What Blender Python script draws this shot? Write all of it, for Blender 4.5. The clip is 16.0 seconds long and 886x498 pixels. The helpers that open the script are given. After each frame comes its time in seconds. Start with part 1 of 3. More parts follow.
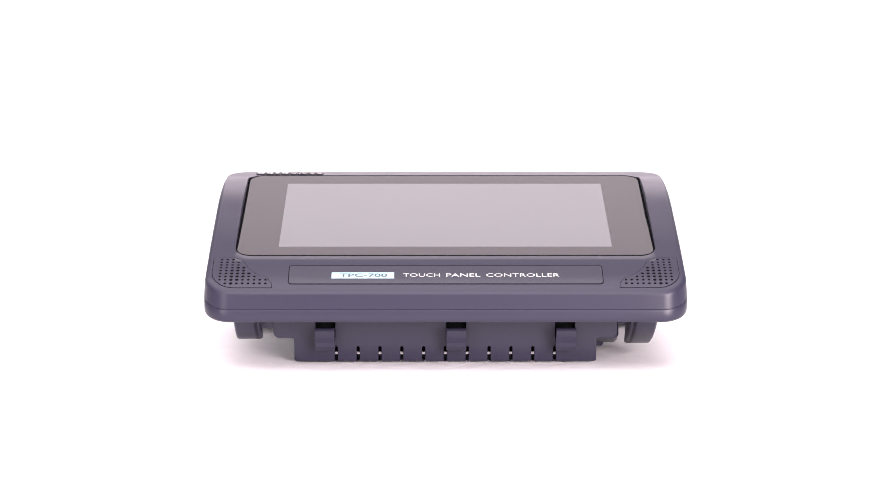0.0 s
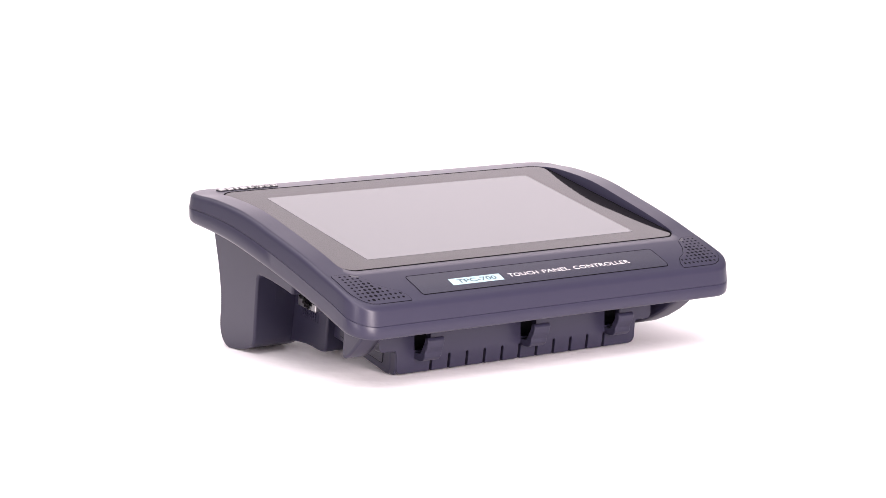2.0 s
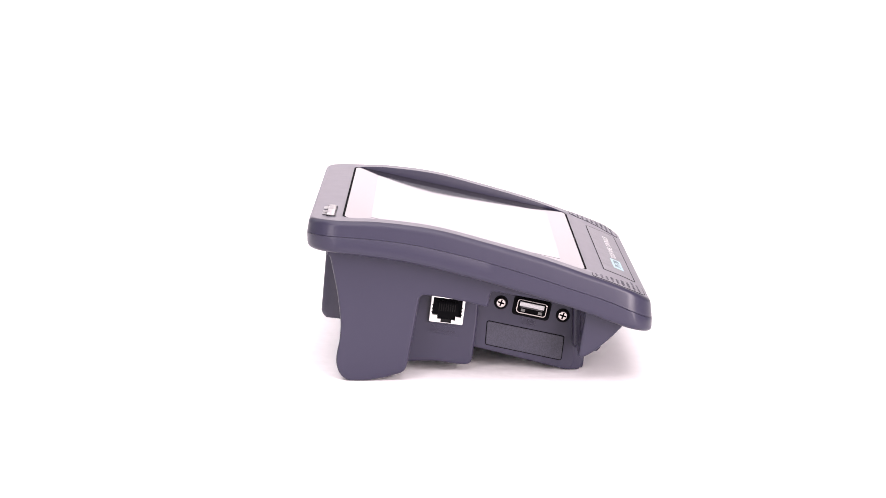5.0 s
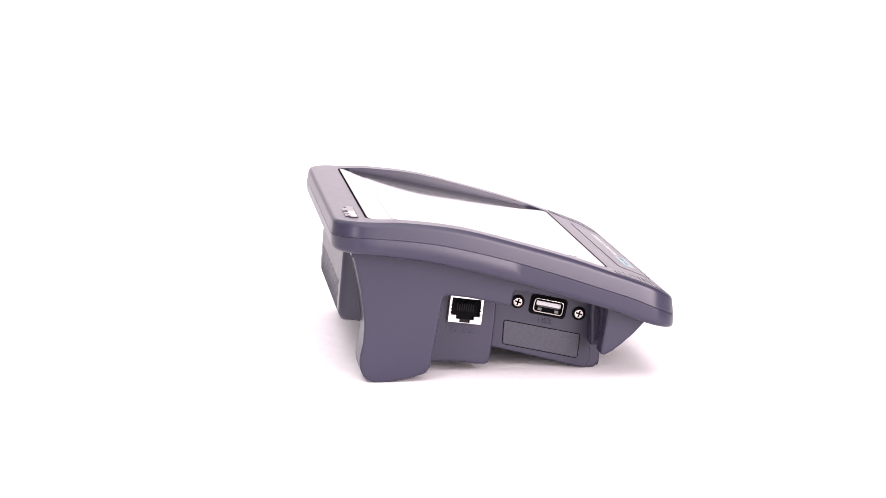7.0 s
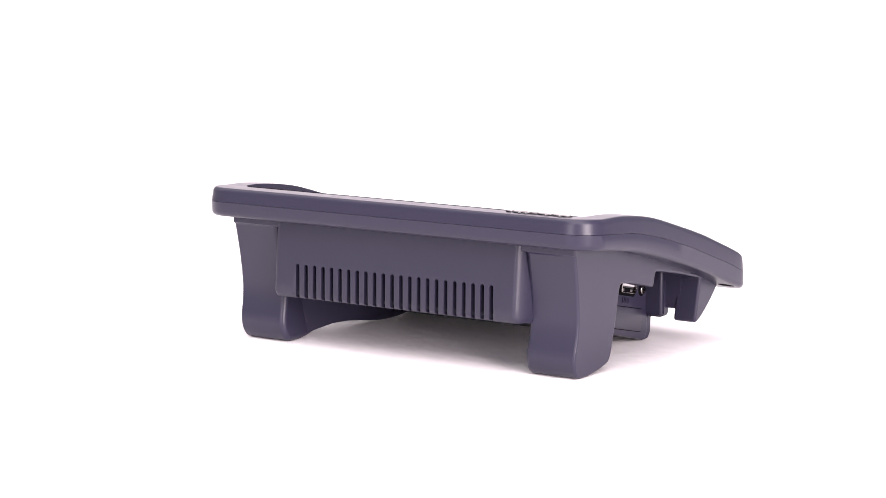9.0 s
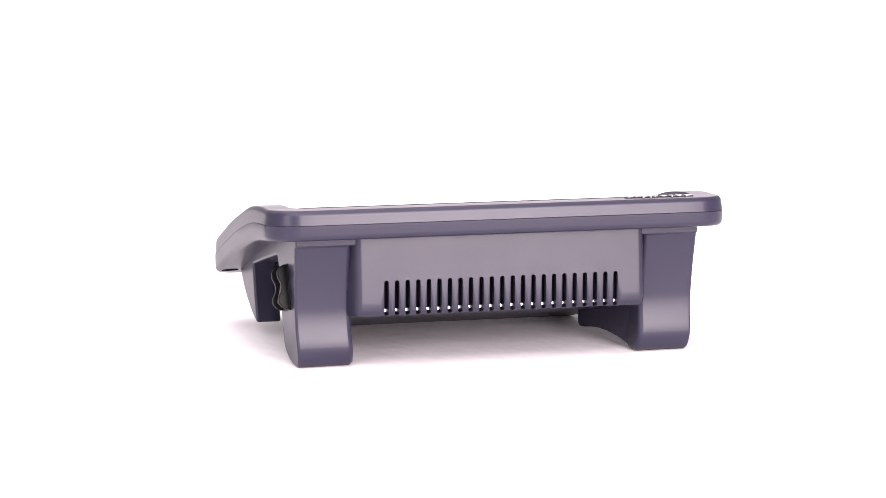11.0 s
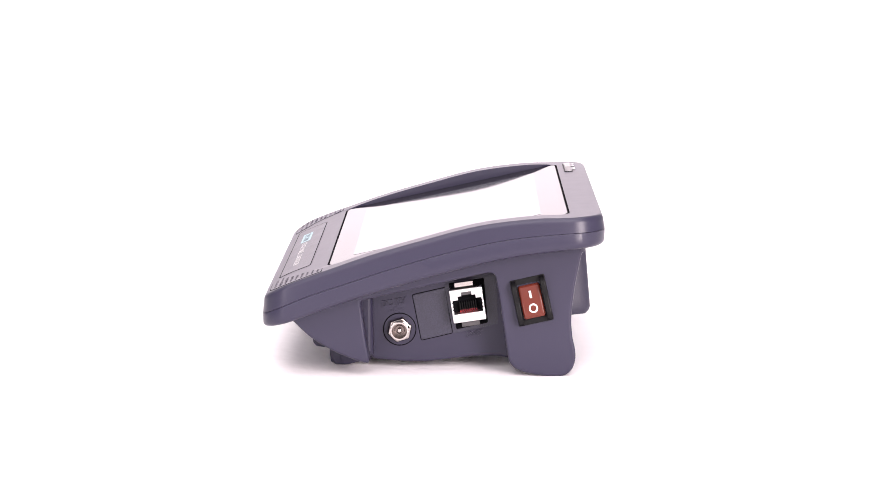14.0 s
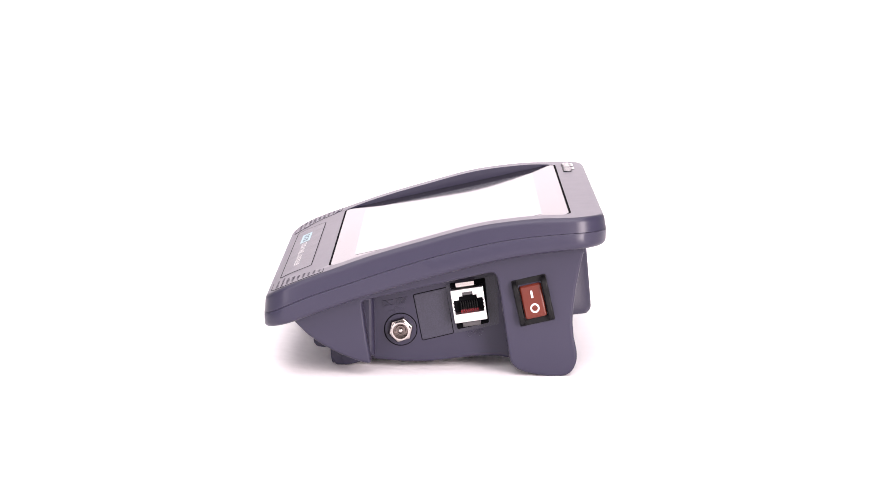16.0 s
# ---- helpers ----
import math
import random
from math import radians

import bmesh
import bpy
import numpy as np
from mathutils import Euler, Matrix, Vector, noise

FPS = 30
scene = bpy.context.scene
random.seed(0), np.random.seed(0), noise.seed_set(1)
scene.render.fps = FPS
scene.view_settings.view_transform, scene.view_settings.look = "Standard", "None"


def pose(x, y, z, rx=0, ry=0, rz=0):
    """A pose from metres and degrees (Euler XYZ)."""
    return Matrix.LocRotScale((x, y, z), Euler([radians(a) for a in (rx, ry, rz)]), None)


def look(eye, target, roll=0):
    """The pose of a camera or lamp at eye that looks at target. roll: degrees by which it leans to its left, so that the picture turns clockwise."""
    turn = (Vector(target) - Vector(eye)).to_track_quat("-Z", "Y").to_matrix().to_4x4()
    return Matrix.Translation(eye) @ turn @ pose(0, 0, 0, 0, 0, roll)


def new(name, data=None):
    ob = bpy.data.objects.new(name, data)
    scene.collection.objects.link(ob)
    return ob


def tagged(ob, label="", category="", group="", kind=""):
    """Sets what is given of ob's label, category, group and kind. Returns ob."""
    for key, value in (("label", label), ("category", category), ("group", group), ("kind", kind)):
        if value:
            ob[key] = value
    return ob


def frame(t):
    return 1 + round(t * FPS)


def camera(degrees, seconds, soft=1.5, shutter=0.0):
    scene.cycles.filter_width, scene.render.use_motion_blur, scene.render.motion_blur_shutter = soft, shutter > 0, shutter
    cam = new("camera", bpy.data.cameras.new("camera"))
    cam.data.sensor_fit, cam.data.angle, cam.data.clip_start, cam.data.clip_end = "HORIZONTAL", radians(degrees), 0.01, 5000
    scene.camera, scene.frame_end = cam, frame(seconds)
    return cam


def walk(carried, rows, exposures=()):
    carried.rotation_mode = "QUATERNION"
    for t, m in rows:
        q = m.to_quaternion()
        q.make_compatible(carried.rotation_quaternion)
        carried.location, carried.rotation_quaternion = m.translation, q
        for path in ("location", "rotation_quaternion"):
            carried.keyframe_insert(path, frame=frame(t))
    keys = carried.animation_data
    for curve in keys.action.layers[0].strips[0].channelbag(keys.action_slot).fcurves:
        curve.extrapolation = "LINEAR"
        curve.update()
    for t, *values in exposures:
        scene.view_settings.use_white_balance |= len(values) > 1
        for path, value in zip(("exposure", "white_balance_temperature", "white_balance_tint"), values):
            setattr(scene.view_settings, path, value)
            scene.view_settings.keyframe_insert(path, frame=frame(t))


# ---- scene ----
from mathutils import geometry

MM = 0.001

# ---- camera: fixed, a long lens a little above the turntable ----
cam = camera(19.346, 16.0, soft=0.8)
EYE = Vector((0.0, -1.2340, 0.22855))
AIM = EYE + Vector((-0.005033, 0.988926, -0.148325))
walk(cam, [(0.0, look(EYE, AIM, 0.0376)), (16.0, look(EYE, AIM, 0.0376))])

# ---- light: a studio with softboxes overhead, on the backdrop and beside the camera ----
# even fill from every side, added in place of the unseen room's light
world = bpy.data.worlds.new("ambient_fill")
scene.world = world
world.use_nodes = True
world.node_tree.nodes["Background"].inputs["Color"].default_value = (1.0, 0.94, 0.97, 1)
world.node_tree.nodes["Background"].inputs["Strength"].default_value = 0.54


def softbox(name, eye, target, w, h, watts, color):
    lamp = bpy.data.lights.new(name, "AREA")
    lamp.shape, lamp.size, lamp.size_y, lamp.energy, lamp.color = "RECTANGLE", w, h, watts, color
    ob = new(name, lamp)
    ob.matrix_world = look(eye, target)
    return ob


softbox("softbox_key", (0.83, -1.46, 0.42), (0, 0, 0.04), 0.60, 0.85, 45, (1.0, 0.87, 0.89))
softbox("softbox_fill", (-0.72, -1.38, 0.40), (0, 0, 0.04), 0.50, 0.60, 8.5, (1.0, 0.90, 0.93))
softbox("softbox_front", (0.0, -1.15, 1.35), (0, 0, 0), 1.5, 0.9, 22, (1.0, 0.92, 0.955))
softbox("softbox_top", (-0.1, 0.0, 1.6), (0, 0, 0), 1.6, 1.5, 25, (1.0, 0.92, 0.955))
# unseen lamp, added to lift the floor shade at the left
softbox("added_side_fill", (-1.15, 0.55, 1.25), (0, 0, 0), 0.8, 0.9, 5, (1.0, 0.93, 0.955))
softbox("softbox_backdrop", (0, 1.2, 2.4), (0, 3.3, 1.3), 5.0, 0.6, 170, (1.0, 0.89, 0.95))


# ---- materials ----
def mat(name, color, rough, metal=0.0, spec=0.5, grain=0.0, grain_scale=4000.0, vary=0.0, relief=0.0001, speck=0.0):
    m = bpy.data.materials.new(name)
    m.use_nodes = True
    nt = m.node_tree
    b = nt.nodes["Principled BSDF"]
    b.inputs["Base Color"].default_value = (*color, 1)
    b.inputs["Roughness"].default_value = rough
    b.inputs["Metallic"].default_value = metal
    b.inputs["Specular IOR Level"].default_value = spec
    tc = nt.nodes.new("ShaderNodeTexCoord")
    if grain:
        n = nt.nodes.new("ShaderNodeTexNoise")
        n.inputs["Scale"].default_value = grain_scale
        n.inputs["Detail"].default_value = 2.0
        bump = nt.nodes.new("ShaderNodeBump")
        bump.inputs["Strength"].default_value = grain
        bump.inputs["Distance"].default_value = relief
        nt.links.new(tc.outputs["Object"], n.inputs["Vector"])
        nt.links.new(n.outputs["Fac"], bump.inputs["Height"])
        nt.links.new(bump.outputs["Normal"], b.inputs["Normal"])
    if vary:
        n2 = nt.nodes.new("ShaderNodeTexNoise")
        n2.inputs["Scale"].default_value = 140.0
        n2.inputs["Detail"].default_value = 5.0
        ramp = nt.nodes.new("ShaderNodeMapRange")
        ramp.inputs["From Min"].default_value, ramp.inputs["From Max"].default_value = 0.3, 0.7
        ramp.inputs["To Min"].default_value, ramp.inputs["To Max"].default_value = rough - vary, rough + vary
        mix = nt.nodes.new("ShaderNodeMixRGB")
        mix.inputs["Color1"].default_value = (*[c * (1 - vary * 0.7) for c in color], 1)
        mix.inputs["Color2"].default_value = (*[c * (1 + vary * 0.7) for c in color], 1)
        nt.links.new(tc.outputs["Object"], n2.inputs["Vector"])
        nt.links.new(n2.outputs["Fac"], ramp.inputs["Value"])
        nt.links.new(ramp.outputs["Result"], b.inputs["Roughness"])
        nt.links.new(n2.outputs["Fac"], mix.inputs["Fac"])
        nt.links.new(mix.outputs["Color"], b.inputs["Base Color"])
        if speck:
            # random lighter and darker speckle over the moulded grain
            n3 = nt.nodes.new("ShaderNodeTexNoise")
            n3.inputs["Scale"].default_value = grain_scale * 0.7
            n3.inputs["Detail"].default_value = 1.0
            span = nt.nodes.new("ShaderNodeMapRange")
            span.inputs["From Min"].default_value, span.inputs["From Max"].default_value = 0.38, 0.62
            span.inputs["To Min"].default_value, span.inputs["To Max"].default_value = 1 - speck, 1 + speck
            mul = nt.nodes.new("ShaderNodeVectorMath")
            mul.operation = "SCALE"
            nt.links.new(tc.outputs["Object"], n3.inputs["Vector"])
            nt.links.new(n3.outputs["Fac"], span.inputs["Value"])
            nt.links.new(mix.outputs["Color"], mul.inputs[0])
            nt.links.new(span.outputs["Result"], mul.inputs["Scale"])
            nt.links.new(mul.outputs["Vector"], b.inputs["Base Color"])
    return m


SHELL = mat("slate_plastic", (0.0236, 0.0215, 0.0415), 0.345, spec=0.34, grain=0.10, grain_scale=3200, vary=0.008, relief=0.00005)
GRAINED = mat("grained_slate_plastic", (0.0205, 0.0186, 0.0365), 0.39, spec=0.40, grain=0.35, grain_scale=2600, vary=0.02, relief=0.00006, speck=0.06)
INSET = mat("textured_slate_plastic", (0.0225, 0.0215, 0.038), 0.35, spec=0.46, grain=0.5, grain_scale=2600, vary=0.02, relief=0.00005, speck=0.24)
GLASS = mat("black_glass", (0.0045, 0.0035, 0.0045), 0.06, spec=0.20)
LCD = mat("unlit_display", (0.084, 0.086, 0.092), 0.08, spec=0.40)
BLACK = mat("black_plastic", (0.006, 0.006, 0.0065), 0.45, spec=0.13, grain=0.3, grain_scale=2500)
# near-black that paints the shade inside slots, holes, grooves and recesses
SHADE_BLACK = mat("shade_black", (0.005, 0.005, 0.006), 0.9, spec=0.02)
NICKEL = mat("nickel_plate", (0.46, 0.42, 0.40), 0.18, metal=1.0, vary=0.05)
TIN = mat("bright_tin_plate", (0.74, 0.73, 0.72), 0.30, metal=1.0, vary=0.06)
RED = mat("red_brown_rocker", (0.098, 0.018, 0.011), 0.33, spec=0.3, grain=0.15, grain_scale=2500, vary=0.04)
WHITE = mat("white_print", (0.60, 0.59, 0.60), 0.5)
COMB = mat("dull_grey_plastic", (0.055, 0.052, 0.055), 0.45, spec=0.35, grain=0.3)
GREY = mat("grey_plastic", (0.16, 0.155, 0.155), 0.4)
CYAN = mat("pale_cyan_print", (0.32, 0.46, 0.50), 0.5)
INK = mat("slate_ink", (0.07, 0.095, 0.115), 0.5, spec=0.3)
CONTACT = mat("red_contact", (0.20, 0.009, 0.015), 0.4)
STEEL = mat("dark_bore_metal", (0.16, 0.13, 0.12), 0.28, metal=1.0, vary=0.08)
CHROME = mat("bright_silver", (0.46, 0.45, 0.46), 0.35, metal=0.55)
BADGE = mat("badge_outline", (0.015, 0.015, 0.018), 0.4, spec=0.3)
CARPET = mat("unseen_dark_floor", (0.05, 0.05, 0.052), 0.8, grain=0.5, grain_scale=900, vary=0.05)
PAPER = mat("white_studio_paper", (0.93, 0.90, 0.915), 0.7, spec=0.2, grain=0.5, grain_scale=110, vary=0.03, relief=0.0012)


# ---- mesh helpers, measures in millimetres ----
def part(name, bm, material, parent, label=""):
    bmesh.ops.remove_doubles(bm, verts=bm.verts, dist=1e-7)
    bmesh.ops.recalc_face_normals(bm, faces=bm.faces)
    me = bpy.data.meshes.new(name)
    bm.to_mesh(me)
    bm.free()
    me.materials.append(material)
    for p in me.polygons:
        p.use_smooth = True
    me.set_sharp_from_angle(angle=radians(38))
    ob = new(name, me)
    ob.parent = parent
    if label:
        ob["label"] = label
    return ob


def rpoly(pts, r, n=4):
    """A polygon with its corners rounded; a point may carry its own radius as a third number."""
    out = []
    k = len(pts)
    for i in range(k):
        a, b, c = (Vector(pts[(i + j) % k][:2]) for j in (-1, 0, 1))
        rr = pts[i][2] if len(pts[i]) > 2 else r
        u, v = a - b, c - b
        la, lc = u.length, v.length
        u, v = u / la, v / lc
        ang = math.acos(max(-1, min(1, u.dot(v))))
        if rr < 1e-3 or ang > radians(172):
            out.append(tuple(b))
            continue
        d = min(rr / math.tan(ang / 2), 0.48 * la, 0.48 * lc)
        rr = d * math.tan(ang / 2)
        m = (u + v).normalized() * (rr / math.sin(ang / 2)) + b
        p0, p1 = b + u * d - m, b + v * d - m
        a0 = math.atan2(p0.y, p0.x)
        da = math.atan2(p1.y, p1.x) - a0
        da = (da + math.pi) % (2 * math.pi) - math.pi
        for s in range(n + 1):
            q = a0 + da * s / n
            out.append((m.x + rr * math.cos(q), m.y + rr * math.sin(q)))
    return out


def rect(x0, y0, x1, y1, r=0.0, n=4):
    p = [(x0, y0), (x1, y0), (x1, y1), (x0, y1)]
    return rpoly(p, r, n) if r else p


def circle(cx, cy, r, n=16, turn=0.0):
    return [(cx + r * math.cos(turn + 2 * math.pi * i / n), cy + r * math.sin(turn + 2 * math.pi * i / n)) for i in range(n)]


def ccw(pts):
    s = sum(a[0] * b[1] - b[0] * a[1] for a, b in zip(pts, pts[1:] + pts[:1]))
    return pts if s > 0 else pts[::-1]


def offset(pts, d):
    """The polygon drawn in by d."""
    k, out = len(pts), []
    for i in range(k):
        a, b, c = (Vector(pts[(i + j) % k]) for j in (-1, 0, 1))
        e, f = (b - a).normalized(), (c - b).normalized()
        n1, n2 = Vector((-e.y, e.x)), Vector((-f.y, f.x))
        m = n1 + n2
        m = m / max(m.length_squared / 2, 0.35)
        out.append((b.x + m.x * d, b.y + m.y * d))
    return out


def inside(p, poly):
    x, y, c = p[0], p[1], False
    for (x0, y0), (x1, y1) in zip(poly, poly[1:] + poly[:1]):
        if (y0 > y) != (y1 > y) and x < (x1 - x0) * (y - y0) / (y1 - y0) + x0:
            c = not c
    return c


AXES = {"x": lambda u, v, d: (d, u, v), "y": lambda u, v, d: (u, d, v), "z": lambda u, v, d: (u, v, d)}


def fill2d(bm, loops, place, d, extra=()):
    """The face between an outline and its holes, triangulated."""
    pts, edges = [], []
    for lp in loops:
        s = len(pts)
        pts += [Vector(p) for p in lp]
        edges += [(s + i, s + (i + 1) % len(lp)) for i in range(len(lp))]
    pts += [Vector(p) for p in extra]
    v2, _, f2, *_ = geometry.delaunay_2d_cdt(pts, edges, [], 0, 1e-6)
    vs = [bm.verts.new(Vector(place(p.x, p.y, d)) * MM) for p in v2]
    for f in f2:
        c = sum((v2[i] for i in f), Vector((0, 0))) / len(f)
        if inside(c, loops[0]) and not any(inside(c, h) for h in loops[1:]):
            try:
                bm.faces.new([vs[i] for i in f])
            except ValueError:
                pass


def ribbon(bm, la, lb):
    k = len(la)
    for i in range(k):
        j = (i + 1) % k
        bm.faces.new((la[i], la[j], lb[j], lb[i]))


def plate(out, axis, d0, d1, r=0.0, holes=(), r0=0.0, bm=None, steps=3, draft=0.0, extra=()):
    """A slab with that outline from d0 to d1, its edge at d1 rounded by r (at d0 by r0), with holes through it."""
    bm = bm or bmesh.new()
    place = AXES[axis] if isinstance(axis, str) else axis
    out = ccw([tuple(p) for p in out])
    sgn = 1 if d1 > d0 else -1
    rings = []
    if r0:
        for i in range(steps + 1):
            a = math.pi / 2 * i / steps
            rings.append((r0 * (1 - math.sin(a)), d0 + sgn * r0 * (1 - math.cos(a))))
        rings.insert(0, (r0 + 0.12, d0))
        rings.append((0, d0 + sgn * (r0 + 0.12)))
    else:
        rings.append((0, d0))
    if r:
        rings.append((draft, d1 - sgn * (r + 0.12)))
        for i in range(steps + 1):
            a = math.pi / 2 * i / steps
            rings.append((draft + r * (1 - math.cos(a)), d1 - sgn * r * (1 - math.sin(a))))
        rings.append((draft + r + 0.12, d1))
    else:
        rings.append((draft, d1))
    last = None
    for ins, d in rings:
        lp = offset(out, ins) if ins else out
        vs = [bm.verts.new(Vector(place(u, v, d)) * MM) for u, v in lp]
        if last:
            ribbon(bm, last[0], vs)
        else:
            fill2d(bm, [lp, *holes], place, d)
        last = (vs, lp, d)
    fill2d(bm, [last[1], *holes], place, last[2], extra)
    for h in holes:
        va = [bm.verts.new(Vector(place(u, v, d0)) * MM) for u, v in h]
        vb = [bm.verts.new(Vector(place(u, v, d1)) * MM) for u, v in h]
        ribbon(bm, va, vb)
    return bm


def curve(table):
    """A smooth height over y through the pairs given."""
    ys, zs = [p[0] for p in table], [p[1] for p in table]
    k = len(ys)
    sl = [(zs[min(i + 1, k - 1)] - zs[max(i - 1, 0)]) / (ys[min(i + 1, k - 1)] - ys[max(i - 1, 0)]) for i in range(k)]

    def at(y):
        if y <= ys[0]:
            return zs[0] + sl[0] * (y - ys[0])
        if y >= ys[-1]:
            return zs[-1] + sl[-1] * (y - ys[-1])
        i = max(j for j in range(k - 1) if ys[j] <= y)
        h = ys[i + 1] - ys[i]
        s = (y - ys[i]) / h
        return ((2 * s**3 - 3 * s * s + 1) * zs[i] + (s**3 - 2 * s * s + s) * h * sl[i]
                + (-2 * s**3 + 3 * s * s) * zs[i + 1] + (s**3 - s * s) * h * sl[i + 1])
    return at


TOP = curve([(-87, 35.2), (-82, 38.5), (-76.7, 41.4), (-70, 44.2), (-64, 46.5), (-56, 49.3), (-39, 55.3), (-14.4, 62.5), (10.5, 69.0), (35.3, 72.2), (50, 72.6), (58, 73.1), (67, 73.3)])
BOTTOM = curve([(-85, 22.4), (-72.8, 25.9), (-51.8, 33.6), (-26.8, 41.5), (-1.9, 48.5), (22.9, 54.4), (47.8, 58.0), (66, 59.7)])
SEAM = curve([(-85, 29.0), (-66.6, 37.0), (-51.6, 42.1), (-26.8, 50.3), (-1.9, 57.5), (22.8, 62.9), (47.6, 65.6), (66, 66.6)])


def glass_z(y):
    return 61.6 + 0.222 * y


def ring(x0, y0, x1, y1, r, rear=None, side=22, corner=10):
    """A rounded rectangle with a fixed number of points, so that rings of any size match."""
    out = []
    q = rear or r
    cs = [(x1 - r, y0 + r, -90, r), (x1 - q, y1 - q, 0, q), (x0 + q, y1 - q, 90, q), (x0 + r, y0 + r, 180, r)]
    for i, (cx, cy, a0, r) in enumerate(cs):
        arc = [(cx + r * math.cos(radians(a0 + 90 * s / corner)), cy + r * math.sin(radians(a0 + 90 * s / corner))) for s in range(corner + 1)]
        nx, ny, na, nr = cs[(i + 1) % 4]
        nxt = (nx + nr * math.cos(radians(na)), ny + nr * math.sin(radians(na)))
        out += arc
        out += [(arc[-1][0] + (nxt[0] - arc[-1][0]) * s / side, arc[-1][1] + (nxt[1] - arc[-1][1]) * s / side) for s in range(1, side)]
    return out


def loft(rings, cap_first=False, cap_last=False):
    bm = bmesh.new()
    last = None
    for lp in rings:
        vs = [bm.verts.new(Vector(p) * MM) for p in lp]
        if last:
            ribbon(bm, last, vs)
        elif cap_first:
            bm.faces.new(vs)
        last = vs
    if cap_last:
        bm.faces.new(last)
    return bm


def box(bm, x0, y0, z0, x1, y1, z1, r=0.0):
    plate(rect(x0, y0, x1, y1, r), "z", z0, z1, min(r, 0.4), bm=bm) if r else plate(rect(x0, y0, x1, y1), "z", z0, z1, bm=bm)
    return bm


def lettering(text, size, m, material, parent, name="lettering", depth=0.15, stretch=1.0, width=None, bold=0.0, label=""):
    """A word as a mesh, centred, about size millimetres high, width millimetres wide, laid by the matrix m (metres)."""
    cu = bpy.data.curves.new(name, "FONT")
    cu.body, cu.align_x, cu.align_y = text, "CENTER", "CENTER"
    cu.size, cu.extrude, cu.offset, cu.resolution_u = 1.0, 0.0, bold, 3
    tmp = new(name, cu)
    me = bpy.data.meshes.new_from_object(tmp.evaluated_get(bpy.context.evaluated_depsgraph_get()))
    bpy.data.objects.remove(tmp)
    bpy.data.curves.remove(cu)
    bm = bmesh.new()
    bm.from_mesh(me)
    bpy.data.meshes.remove(me)
    xs, ys = [v.co.x for v in bm.verts], [v.co.y for v in bm.verts]
    kx = (width / (max(xs) - min(xs))) if width else size / (max(ys) - min(ys)) * stretch
    ky = size / (max(ys) - min(ys))
    mx, my = (max(xs) + min(xs)) / 2, (max(ys) + min(ys)) / 2
    for v in bm.verts:
        v.co = Vector(((v.co.x - mx) * kx * MM, (v.co.y - my) * ky * MM, 0))
    up = bmesh.ops.extrude_face_region(bm, geom=bm.faces[:])
    bmesh.ops.translate(bm, vec=(0, 0, depth * MM), verts=[g for g in up["geom"] if isinstance(g, bmesh.types.BMVert)])
    bm.transform(m)
    return part(name, bm, material, parent, label)


# ---- the studio ----
def sheet(prof, xs):
    bm = bmesh.new()
    rows = [[bm.verts.new((x, y, z)) for x in xs] for y, z in prof]
    for a, b in zip(rows, rows[1:]):
        for i in range(len(xs) - 1):
            bm.faces.new((a[i], a[i + 1], b[i + 1], b[i]))
    return bm


def studio():
    """Seamless paper that hangs over the front of the table, lies on it and sweeps up behind; below, an unseen dark
    floor added for dark reflections.
    """
    low = -0.001
    prof = [(-0.50, -0.76), (-0.50, -0.06)]
    prof += [(-0.44 - 0.06 * math.cos(a), low - 0.06 + 0.06 * math.sin(a)) for a in [math.pi / 2 * k / 6 for k in range(7)]]
    prof += [(-0.4 + 0.1 * k, low) for k in range(1, 30)]
    prof += [(2.5 + 0.8 * math.sin(a), 0.8 - 0.8 * math.cos(a)) for a in [math.pi / 2 * k / 16 for k in range(17)]]
    prof.append((3.3, 2.4))
    ob = part("backdrop", sheet(prof, (-1.05, -0.7, 0.0, 0.7, 1.05)), PAPER, None)
    tagged(ob, "seamless white studio paper sweeping up behind the table", "backdrop", kind="structure")
    ob = part("floor", sheet([(-8.0, -0.77), (0.0, -0.77), (4.0, -0.77)], (-8.0, 0.0, 8.0)), CARPET, None)
    tagged(ob, "unseen dark grey floor below, added for dark reflections", "floor", kind="structure")


studio()

# ---- the controller ----
ctl = tagged(new("touch_panel_controller"), "slate blue plastic desktop touch panel controller with unlit screen", "controller")
OX = -5.45


def own(ob):
    """Sets a first-level part at its place over the turntable's axis."""
    ob.location = (OX * MM, 0, 0)
    return ob


X, Y0, Y1 = 109.4, -85.7, 66.6


def outer(ins):
    return ring(-X + ins, Y0 + ins, X - ins, Y1 - ins, 12.0 - ins * 0.8, 14.5 - ins * 0.8)


